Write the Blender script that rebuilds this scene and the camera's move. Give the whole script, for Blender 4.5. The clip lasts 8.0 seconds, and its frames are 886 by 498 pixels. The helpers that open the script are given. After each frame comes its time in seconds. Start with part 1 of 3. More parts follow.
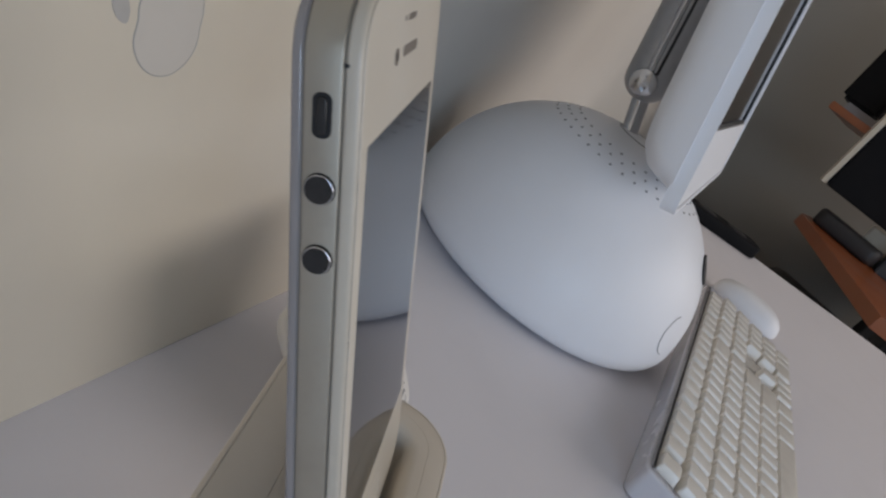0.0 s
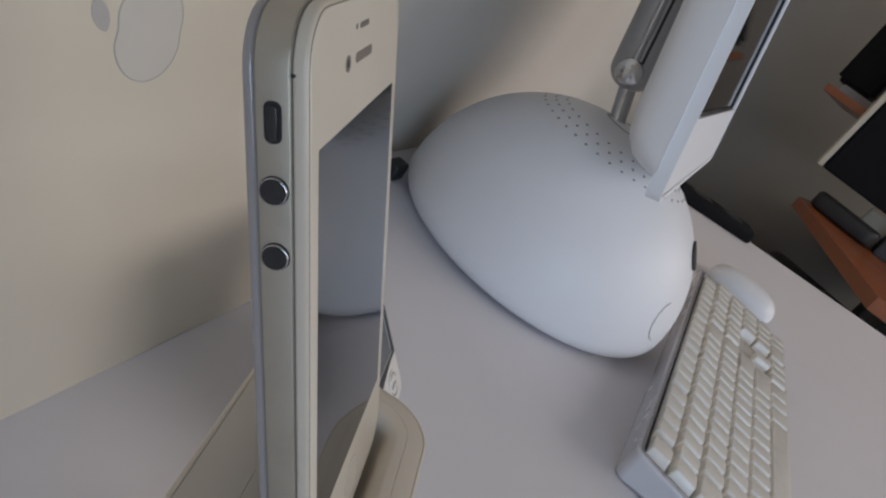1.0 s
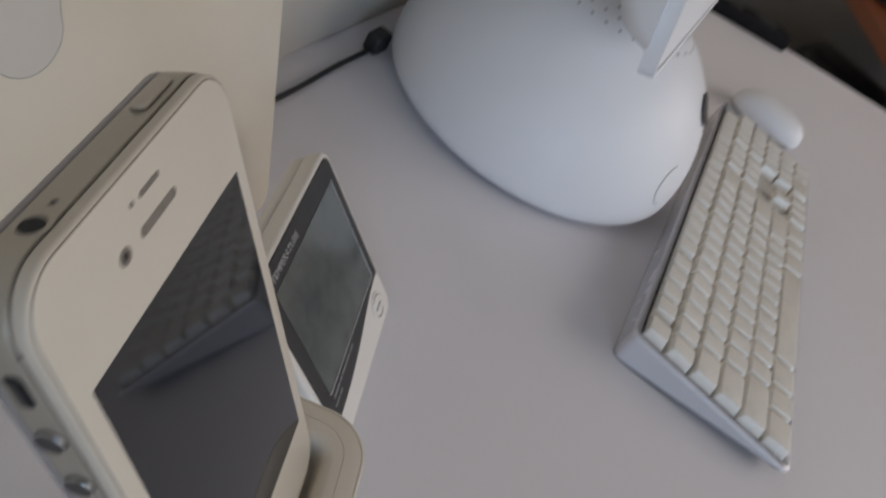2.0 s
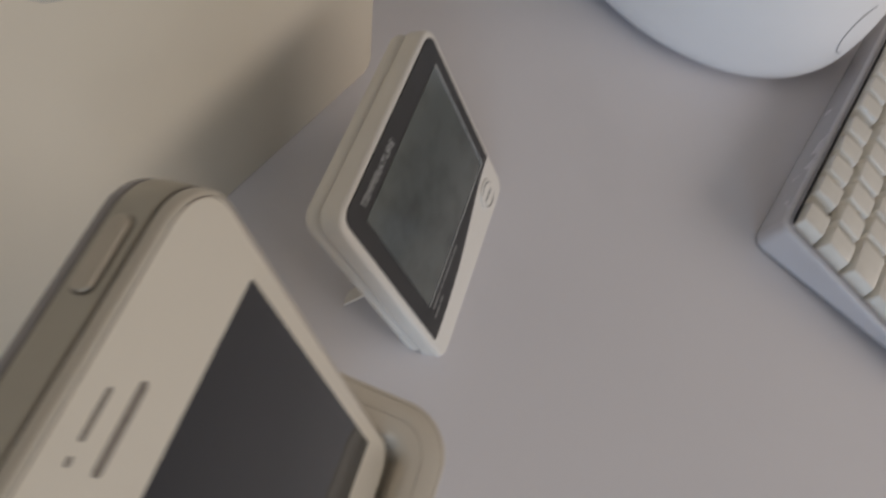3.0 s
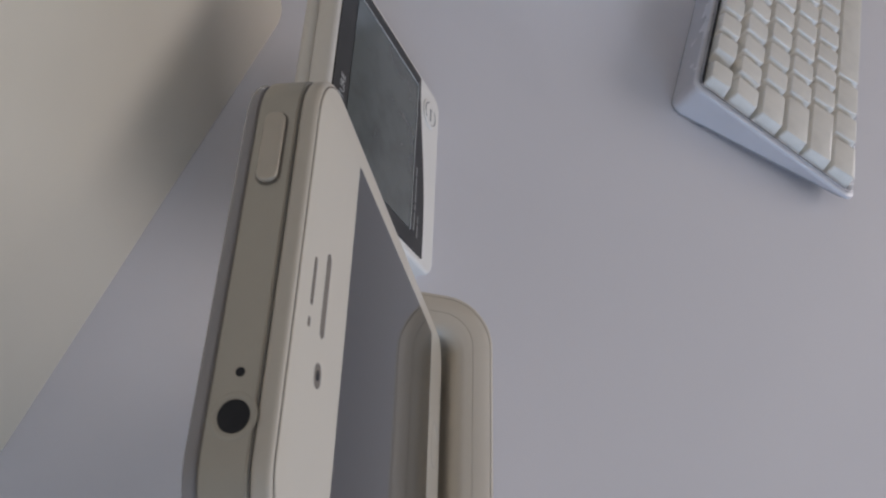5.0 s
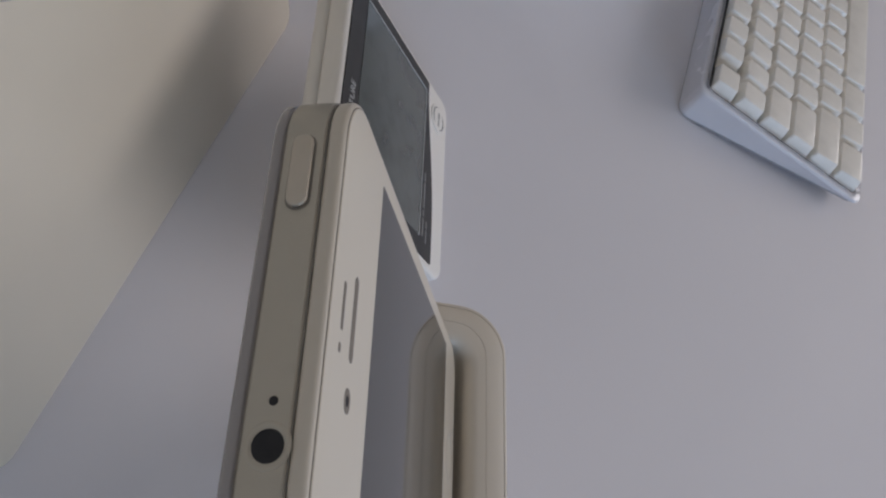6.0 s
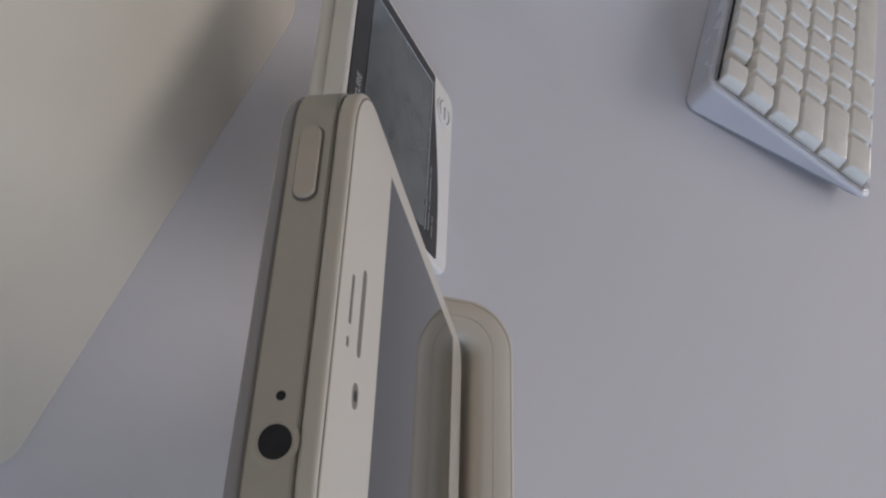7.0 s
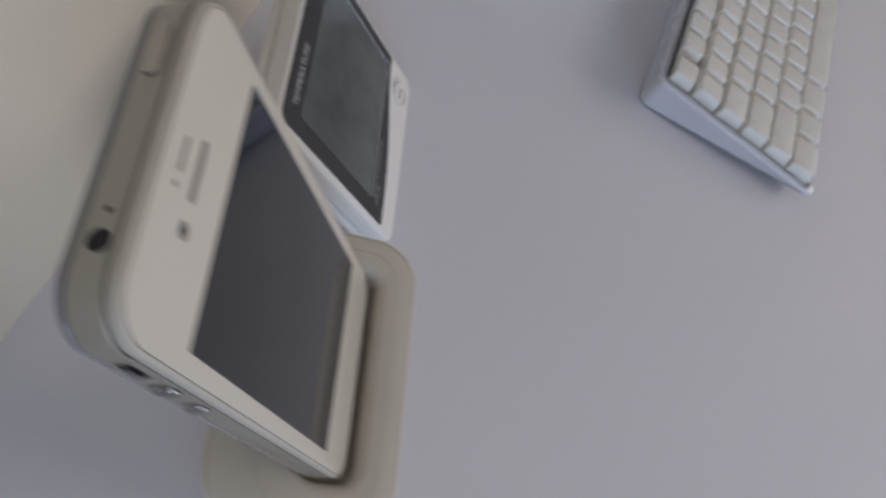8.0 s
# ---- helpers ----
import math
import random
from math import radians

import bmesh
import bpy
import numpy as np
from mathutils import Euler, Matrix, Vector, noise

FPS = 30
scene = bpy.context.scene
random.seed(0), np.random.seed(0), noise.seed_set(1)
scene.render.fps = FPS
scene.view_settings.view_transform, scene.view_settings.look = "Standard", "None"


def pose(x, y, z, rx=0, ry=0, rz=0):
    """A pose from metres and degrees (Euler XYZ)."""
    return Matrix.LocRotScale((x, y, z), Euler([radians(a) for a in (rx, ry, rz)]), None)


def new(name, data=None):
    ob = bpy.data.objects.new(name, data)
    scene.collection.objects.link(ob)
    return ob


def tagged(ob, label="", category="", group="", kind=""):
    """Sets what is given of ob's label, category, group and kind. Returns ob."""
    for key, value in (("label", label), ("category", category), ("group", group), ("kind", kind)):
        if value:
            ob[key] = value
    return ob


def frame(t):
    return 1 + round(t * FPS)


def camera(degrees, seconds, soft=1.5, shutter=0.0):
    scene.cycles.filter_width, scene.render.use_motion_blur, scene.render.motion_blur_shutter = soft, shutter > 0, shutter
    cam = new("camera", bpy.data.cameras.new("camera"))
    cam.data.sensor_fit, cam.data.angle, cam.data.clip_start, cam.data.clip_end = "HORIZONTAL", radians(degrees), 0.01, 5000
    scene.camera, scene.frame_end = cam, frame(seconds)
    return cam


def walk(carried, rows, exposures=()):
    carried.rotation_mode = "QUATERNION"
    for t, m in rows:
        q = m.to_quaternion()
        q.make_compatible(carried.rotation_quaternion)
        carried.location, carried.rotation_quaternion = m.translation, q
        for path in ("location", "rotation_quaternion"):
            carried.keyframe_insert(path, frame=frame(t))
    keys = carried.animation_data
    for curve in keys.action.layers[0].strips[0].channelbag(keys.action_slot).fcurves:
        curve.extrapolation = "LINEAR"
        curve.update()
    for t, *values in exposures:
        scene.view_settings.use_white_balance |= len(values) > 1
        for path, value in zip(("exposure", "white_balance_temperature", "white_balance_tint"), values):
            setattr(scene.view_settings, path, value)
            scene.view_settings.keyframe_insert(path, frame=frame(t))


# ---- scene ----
# ---- camera ----
cam = camera(64.33, 8.0, soft=2.25, shutter=0.5)
PATH = [
    (0.0, pose(-0.1144, 0.0394, 0.2242, 60.22, -33.89, -79.25)),
    (0.5, pose(-0.1200, 0.0342, 0.2300, 60.40, -32.57, -80.45)),
    (1.0, pose(-0.1192, 0.0340, 0.2313, 60.01, -32.55, -79.98)),
    (1.5, pose(-0.1113, 0.0342, 0.2515, 57.83, -31.70, -79.98)),
    (1.7, pose(-0.0997, 0.0330, 0.2634, 53.43, -29.45, -82.10)),
    (2.8, pose(-0.0116, 0.0307, 0.2910, 26.19, -20.00, -71.56)),
    (3.0, pose(-0.0099, 0.0396, 0.2821, 23.61, -19.84, -71.63)),
    (3.5, pose(-0.0191, 0.0560, 0.2723, 21.65, -19.02, -81.16)),
    (4.0, pose(-0.0321, 0.0608, 0.2733, 23.92, -19.97, -87.95)),
    (4.5, pose(-0.0349, 0.0610, 0.2763, 25.00, -21.02, -89.07)),
    (5.0, pose(-0.0320, 0.0639, 0.2778, 25.39, -20.90, -88.34)),
    (6.5, pose(-0.0290, 0.0677, 0.2768, 24.99, -20.75, -88.13)),
    (7.0, pose(-0.0288, 0.0676, 0.2760, 24.71, -20.60, -87.96)),
    (7.5, pose(-0.0322, 0.0666, 0.2781, 25.02, -20.31, -87.91)),
    (7.8, pose(-0.0446, 0.0592, 0.2869, 24.52, -20.60, -85.68)),
    (8.0, pose(-0.0546, 0.0443, 0.2961, 24.85, -21.22, -85.70)),
]
walk(cam, PATH, exposures=[(0.0, -0.16, 7000, 11.5), (1.7, -0.18, 7000, 11.5), (2.8, -0.20, 7650, 12), (3.1, -0.17, 7450, 12), (3.5, -0.06, 6950, 12.5), (4.0, -0.07, 6650, 12.5), (8.0, -0.12, 6650, 12.5)])

# ---- the room's own axes: a along the back wall, b towards it ----
ROOM_TURN = -18.24
ROOM = pose(0, 0, 0, 0, 0, ROOM_TURN)


def room(a, b, z=0.0, rx=0, ry=0, rz=0):
    return ROOM @ pose(a, b, z, rx, ry, rz)


# ---- light ----
world = bpy.data.worlds.new("world")
scene.world = world
world.use_nodes = True
wn = world.node_tree
sky = wn.nodes.new("ShaderNodeTexSky")
sky.sky_type = "NISHITA"
sky.sun_disc = False
sky.sun_elevation = radians(38)
sky.sun_rotation = radians(150)
wn.links.new(sky.outputs[0], wn.nodes["Background"].inputs[0])
wn.nodes["Background"].inputs[1].default_value = 0.1

FRONT_B, LEFT_A, RIGHT_A, BACK_B = -2.2, -1.5, 2.75, 0.200
FLOOR_Z, CEIL_Z = -0.73, 1.75


def window_lamp(name, power, colour, m, w, h):
    lamp = bpy.data.lights.new(name, "AREA")
    lamp.shape, lamp.size, lamp.size_y = "RECTANGLE", w, h
    lamp.energy, lamp.color = power, colour
    ob = new(name, lamp)
    ob.matrix_world = m
    return ob


# daylight through the two window openings
window_lamp("daylight_side", 17.0, (0.50, 0.70, 1.0), room(LEFT_A + 0.03, -1.20, 0.50, 0, -90, 0), 0.64, 1.3)
window_lamp("daylight_front", 27, (1.0, 0.957, 0.955), room(1.2, FRONT_B + 0.03, 1.15, 90, 0, 0), 2.8, 1.0)


# ---- materials ----
def mat(name, colour, rough=0.5, metal=0.0, vary=0.06, scale=60.0, bump=0.0, bump_scale=400.0, coat=0.0, spec=0.5, stain=0.0):
    m = bpy.data.materials.new(name)
    m.use_nodes = True
    nt = m.node_tree
    b = nt.nodes["Principled BSDF"]
    b.inputs["Roughness"].default_value = rough
    b.inputs["Metallic"].default_value = metal
    b.inputs["Coat Weight"].default_value = coat
    b.inputs["Coat Roughness"].default_value = 0.08
    b.inputs["Specular IOR Level"].default_value = spec
    co = nt.nodes.new("ShaderNodeTexCoord")
    n1 = nt.nodes.new("ShaderNodeTexNoise")
    n1.inputs["Scale"].default_value = scale
    n1.inputs["Detail"].default_value = 5
    n2 = nt.nodes.new("ShaderNodeTexNoise")
    n2.inputs["Scale"].default_value = scale / 9
    n2.inputs["Detail"].default_value = 3
    add = nt.nodes.new("ShaderNodeMath")
    add.operation = "ADD"
    nt.links.new(co.outputs["Object"], n1.inputs["Vector"])
    nt.links.new(co.outputs["Object"], n2.inputs["Vector"])
    nt.links.new(n1.outputs[0], add.inputs[0])
    nt.links.new(n2.outputs[0], add.inputs[1])
    ramp = nt.nodes.new("ShaderNodeValToRGB")
    nt.links.new(add.outputs[0], ramp.inputs[0])
    lo = [c * (1 - vary - stain) for c in colour]
    hi = [min(1, c * (1 + vary)) for c in colour]
    ramp.color_ramp.elements[0].position, ramp.color_ramp.elements[0].color = 0.7, (*lo, 1)
    ramp.color_ramp.elements[1].position, ramp.color_ramp.elements[1].color = 1.0, (*hi, 1)
    nt.links.new(ramp.outputs[0], b.inputs["Base Color"])
    rr = nt.nodes.new("ShaderNodeMapRange")
    rr.inputs["From Min"].default_value, rr.inputs["From Max"].default_value = 0.7, 1.3
    rr.inputs["To Min"].default_value, rr.inputs["To Max"].default_value = rough * 0.85, min(1, rough * 1.15)
    nt.links.new(add.outputs[0], rr.inputs[0])
    nt.links.new(rr.outputs[0], b.inputs["Roughness"])
    if bump:
        n3 = nt.nodes.new("ShaderNodeTexNoise")
        n3.inputs["Scale"].default_value = bump_scale
        n3.inputs["Detail"].default_value = 3
        nt.links.new(co.outputs["Object"], n3.inputs["Vector"])
        bp = nt.nodes.new("ShaderNodeBump")
        bp.inputs["Strength"].default_value = bump
        bp.inputs["Distance"].default_value = 0.0006
        nt.links.new(n3.outputs[0], bp.inputs["Height"])
        nt.links.new(bp.outputs[0], b.inputs["Normal"])
    return m


def glass(name, colour=(1, 1, 1), rough=0.03):
    m = bpy.data.materials.new(name)
    m.use_nodes = True
    b = m.node_tree.nodes["Principled BSDF"]
    b.inputs["Base Color"].default_value = (*colour, 1)
    b.inputs["Transmission Weight"].default_value = 1.0
    b.inputs["Roughness"].default_value = rough
    b.inputs["IOR"].default_value = 1.45
    return m


M_DESK = mat("white_laminate", (0.71, 0.695, 0.725), 0.58, vary=0.025, scale=14, bump=0.06, bump_scale=900)
M_WALL = mat("wall_paint", (0.62, 0.585, 0.53), 0.85, vary=0.03, scale=9, bump=0.25, bump_scale=260)
# wall paint scaled down to grey: the far side's shade is in the colour
M_FARWALL = mat("far_wall_shaded", (0.26, 0.25, 0.23), 0.85, vary=0.04, scale=4, bump=0.2, bump_scale=200)
# unseen ceiling, darkened to cut bounce light and dim the phone screen's reflection
M_CEIL = mat("ceiling_darkened", (0.40, 0.375, 0.34), 0.9, vary=0.02, scale=3)
M_FLOOR = mat("dark_floor", (0.09, 0.075, 0.06), 0.55, vary=0.25, scale=12)
# white glass in truth; the shade on its edge is put into this colour
M_PHONE = mat("back_glass_shaded", (0.27, 0.25, 0.245), 0.16, vary=0.01, scale=80, coat=0.3)
M_PHONE_FACE = mat("white_face", (0.66, 0.605, 0.51), 0.32, vary=0.01, scale=80, coat=0.15)
M_BAND = mat("brushed_steel", (0.40, 0.37, 0.31), 0.42, metal=0.7, vary=0.03, scale=300, bump=0.05, bump_scale=2500)
M_RIM = mat("satin_rim", (0.54, 0.49, 0.41), 0.35, metal=0.0, vary=0.02, scale=300)
M_GASKET = mat("dark_gasket", (0.19, 0.17, 0.145), 0.6, vary=0.1, scale=300)
M_SCREEN = mat("black_screen_glass", (0.012, 0.013, 0.016), 0.05, vary=0.1, scale=40, spec=0.47)
M_BUTTON = mat("dark_chrome", (0.035, 0.035, 0.035), 0.2, metal=0.5, vary=0.1, scale=500)
M_BUTTON_PALE = mat("pale_steel", (0.46, 0.41, 0.335), 0.38, metal=0.4, vary=0.03, scale=300)
M_SATIN = mat("satin_steel", (0.50, 0.50, 0.51), 0.42, metal=0.8, vary=0.05, scale=120)
M_HOLE = mat("black_hole", (0.008, 0.008, 0.01), 0.7, vary=0.1, scale=500)
M_GRILLE = mat("grey_mesh", (0.20, 0.175, 0.15), 0.6, metal=0.3, vary=0.2, scale=2500)
M_DOCK = mat("cream_plastic", (0.60, 0.545, 0.465), 0.36, vary=0.02, scale=50, bump=0.04, bump_scale=1500)
M_LAPTOP = mat("gloss_white_polycarbonate", (0.64, 0.578, 0.472), 0.24, vary=0.015, scale=25, coat=0.25)
M_EMBLEM = mat("pearl_emblem", (0.54, 0.505, 0.45), 0.5, vary=0.02, scale=60)
M_EDGE = mat("emblem_grey", (0.40, 0.385, 0.36), 0.5, vary=0.03, scale=200)
M_DOME = mat("white_polycarbonate", (0.815, 0.825, 0.85), 0.50, vary=0.012, scale=20, coat=0.04)
M_SEAM = mat("seam_grey", (0.30, 0.30, 0.31), 0.6, vary=0.05, scale=200)
M_CHROME = mat("chrome", (0.56, 0.56, 0.57), 0.17, metal=1.0, vary=0.02, scale=100)
M_KEY = mat("white_keycap", (0.84, 0.81, 0.75), 0.34, vary=0.03, scale=90, bump=0.02, bump_scale=2500, coat=0.4, stain=0.02)
M_TRAY = mat("keyboard_tray", (0.62, 0.62, 0.66), 0.25, vary=0.03, scale=40, coat=0.5)
# cream tray floor greyed, so part of the gaps' shade is in the colour
M_KEY_BED = mat("key_bed_shaded", (0.44, 0.425, 0.40), 0.6, vary=0.15, scale=150)
M_CLEAR = glass("clear_acrylic", (0.96, 0.97, 1.0), 0.04)
M_STATION = mat("matt_white_plastic", (0.75, 0.725, 0.68), 0.45, vary=0.015, scale=60)
M_BLACK = mat("black_plastic", (0.018, 0.018, 0.020), 0.5, vary=0.15, scale=60)
M_LCD = mat("grey_lcd", (0.075, 0.085, 0.08), 0.16, vary=0.2, scale=70, coat=0.3)
M_PRINT = mat("grey_print", (0.45, 0.46, 0.46), 0.6, vary=0.05, scale=300)
M_LEGEND = mat("key_print", (0.60, 0.585, 0.56), 0.5, vary=0.08, scale=900)
M_PRINT_DARK = mat("dark_print", (0.20, 0.20, 0.20), 0.6, vary=0.05, scale=300)
M_FARSCREEN = mat("far_screen", (0.006, 0.006, 0.007), 0.6, vary=0.2, scale=20, spec=0.12)
M_ORANGE = mat("orange_wood", (0.25, 0.072, 0.022), 0.40, vary=0.22, scale=9, coat=0.3)
M_BEIGE = mat("beige_plastic", (0.62, 0.57, 0.47), 0.5, vary=0.05, scale=30)


# ---- mesh helpers ----
def part(name, bm, material, parent=None, label="", m=None, smooth=40):
    me = bpy.data.meshes.new(name)
    bmesh.ops.recalc_face_normals(bm, faces=bm.faces)
    bm.to_mesh(me)
    bm.free()
    me.materials.append(material)
    me.shade_smooth()
    me.set_sharp_from_angle(angle=radians(smooth))
    ob = new(name, me)
    if parent is not None:
        ob.parent = parent
    if m is not None:
        ob.matrix_basis = m
    if label:
        ob["label"] = label
    return ob


def empty(name, m):
    ob = new(name)
    ob.matrix_world = m
    ob.empty_display_size = 0.02
    return ob


def rrect(w, h, r, seg=8, cx=0.0, cy=0.0):
    pts = []
    for sx, sy, a0 in ((1, 1, 0), (-1, 1, 90), (-1, -1, 180), (1, -1, 270)):
        for i in range(seg + 1):
            a = radians(a0 + 90 * i / seg)
            pts.append((cx + sx * (w / 2 - r) + r * math.cos(a), cy + sy * (h / 2 - r) + r * math.sin(a)))
    return pts


def loft(rings, caps=True, first=True, last=True):
    """Rings of equal length, each a list of 3D points, joined into one skin."""
    bm = bmesh.new()
    rows = [[bm.verts.new(p) for p in ring] for ring in rings]
    n = len(rings[0])
    for r0, r1 in zip(rows, rows[1:]):
        for i in range(n):
            bm.faces.new((r0[i], r0[(i + 1) % n], r1[(i + 1) % n], r1[i]))
    if caps and first:
        bm.faces.new(rows[0][::-1])
    if caps and last:
        bm.faces.new(rows[-1])
    return bm


def slab(w, h, r, z0, z1, edge=0.0, cx=0.0, cy=0.0, seg=8, esteps=3):
    """A rounded plate lying in x, y, with rounded top and bottom edges."""
    rings = []
    if edge > 0:
        for i in range(esteps + 1):
            a = radians(90 * i / esteps)
            o = edge * (1 - math.sin(a))
            rings.append([(x, y, z0 + edge * (1 - math.cos(a))) for x, y in rrect(w - 2 * o, h - 2 * o, max(r - o, 1e-4), seg, cx, cy)])
        for i in range(esteps + 1):
            a = radians(90 * i / esteps)
            o = edge * (1 - math.cos(a))
            rings.append([(x, y, z1 - edge * (1 - math.sin(a))) for x, y in rrect(w - 2 * o, h - 2 * o, max(r - o, 1e-4), seg, cx, cy)])
    else:
        for z in (z0, z1):
            rings.append([(x, y, z) for x, y in rrect(w, h, r, seg, cx, cy)])
    return loft(rings)


def frame_ring(wo, ho, ro, wi, hi, ri, z0, z1, seg=6, cx=0.0, cy=0.0, hole_up=0.0):
    """A flat rounded frame with a hole through it."""
    bm = bmesh.new()
    loops = []
    for w, h, r, z, up in ((wo, ho, ro, z0, 0), (wo, ho, ro, z1, 0), (wi, hi, ri, z1, hole_up), (wi, hi, ri, z0, hole_up)):
        loops.append([bm.verts.new((x, y + up, z)) for x, y in rrect(w, h, r, seg, cx, cy)])
    n = len(loops[0])
    for k in range(4):
        a, b = loops[k], loops[(k + 1) % 4]
        for i in range(n):
            bm.faces.new((a[i], a[(i + 1) % n], b[(i + 1) % n], b[i]))
    return bm


def box(x0, x1, y0, y1, z0, z1, bevel=0.0):
    bm = bmesh.new()
    bmesh.ops.create_cube(bm, size=1)
    for v in bm.verts:
        v.co = ((x0 + x1) / 2 + v.co.x * (x1 - x0), (y0 + y1) / 2 + v.co.y * (y1 - y0), (z0 + z1) / 2 + v.co.z * (z1 - z0))
    if bevel:
        bmesh.ops.bevel(bm, geom=bm.edges[:], offset=bevel, segments=2, affect="EDGES")
    return bm


def lathe(profile, seg=64, cx=0.0, cy=0.0):
    """A turned body from (radius, height) pairs."""
    return loft([[(cx + r * math.cos(2 * math.pi * i / seg), cy + r * math.sin(2 * math.pi * i / seg), z) for i in range(seg)] for r, z in profile])


def tube(points, radius, seg=10):
    """A round bar along 3D points."""
    rings = []
    pts = [Vector(p) for p in points]
    for i, p in enumerate(pts):
        d = (pts[min(i + 1, len(pts) - 1)] - pts[max(i - 1, 0)]).normalized()
        q = d.to_track_quat("Z", "Y")
        r = radius[i] if isinstance(radius, (list, tuple)) else radius
        rings.append([tuple(p + q @ Vector((r * math.cos(2 * math.pi * k / seg), r * math.sin(2 * math.pi * k / seg), 0))) for k in range(seg)])
    return loft(rings)


def merge(*bms):
    out = bmesh.new()
    for b in bms:
        me = bpy.data.meshes.new("tmp")
        b.to_mesh(me)
        b.free()
        out.from_mesh(me)
        bpy.data.meshes.remove(me)
    return out


# ---- structure ----
def structure(name, bm, material, label, category, m=None):
    ob = part(name, bm, material, m=m, smooth=30)
    return tagged(ob, label, category, kind="structure")


structure("floor", box(LEFT_A - 0.1, RIGHT_A + 0.1, FRONT_B - 0.1, BACK_B + 0.1, FLOOR_Z - 0.1, FLOOR_Z), M_FLOOR, "dark brown floor lying in shade below the desk", "floor", ROOM)
structure("ceiling", box(LEFT_A - 0.1, RIGHT_A + 0.1, FRONT_B - 0.1, BACK_B + 0.1, CEIL_Z, CEIL_Z + 0.1), M_CEIL, "plain unseen ceiling above the room, coloured dark to cut bounce light", "ceiling", ROOM)
structure("wall_back", box(LEFT_A - 0.1, RIGHT_A + 0.1, BACK_B, BACK_B + 0.12, FLOOR_Z, CEIL_Z), M_WALL, "off-white painted wall behind the desk", "wall", ROOM)
structure("wall_far", box(RIGHT_A, RIGHT_A + 0.12, FRONT_B, BACK_B, FLOOR_Z, CEIL_Z), M_FARWALL, "painted wall across the room, its colour darkened to grey for shade", "wall", ROOM)


def wall_with_opening(along0, along1, o0, o1, oz0, oz1, t0, t1, swap):
    bms = []
    for u0, u1, z0, z1 in ((along0, o0, FLOOR_Z, CEIL_Z), (o1, along1, FLOOR_Z, CEIL_Z), (o0, o1, FLOOR_Z, oz0), (o0, o1, oz1, CEIL_Z)):
        bms.append(box(t0, t1, u0, u1, z0, z1) if swap else box(u0, u1, t0, t1, z0, z1))
    return merge(*bms)


structure("wall_left", wall_with_opening(FRONT_B, BACK_B, -1.85, -0.55, 0.18, 0.82, LEFT_A - 0.12, LEFT_A, True), M_WALL, "off-white painted wall with a window opening", "wall", ROOM)
structure("wall_front", wall_with_opening(LEFT_A, RIGHT_A, -0.20, 2.60, 0.65, 1.65, FRONT_B - 0.12, FRONT_B, False), M_WALL, "off-white painted wall with a wide window opening", "wall", ROOM)

# desk: white slab with its far end square to the phone's dock
def desk_mesh():
    w0 = ROOM @ Vector((-1.1, 0.222, 0))
    w1 = ROOM @ Vector((-1.1, -0.75, 0))
    corner = [(w0.x, w0.y), (w1.x, w1.y), (1.135, -1.10), (1.125, -0.17)]
    bm = loft([[(x, y, z) for x, y in corner] for z in (-0.028, 0.0)])
    bmesh.ops.bevel(bm, geom=bm.edges[:], offset=0.002, segments=2, affect="EDGES")
    return bm


desk = tagged(empty("desk", pose(0, 0, 0)), "wide white laminate desk with a clear matt top", "desk")
part("desktop", desk_mesh(), M_DESK, desk)
for a, b in ((-1.0, 0.1), (-1.0, -0.65), (0.9, -0.6), (0.95, 0.05)):
    part("leg", tube([(0, 0, FLOOR_Z), (0, 0, -0.028)], 0.025, 16), M_STATION, desk, m=room(a, b, 0))

# ---- phone ----
LEAN = 28.27
PHONE_Z = 0.1057


def mm(*v):
    return [x / 1000 for x in v]


def flat_part(name, w, h, r, z0, z1, x, y, material, parent, label="", edge=0.0):
    w, h, r, z0, z1, x, y, edge = mm(w, h, r, z0, z1, x, y, edge)
    return part(name, slab(w, h, r, z0, z1, edge, x, y), material, parent, label)


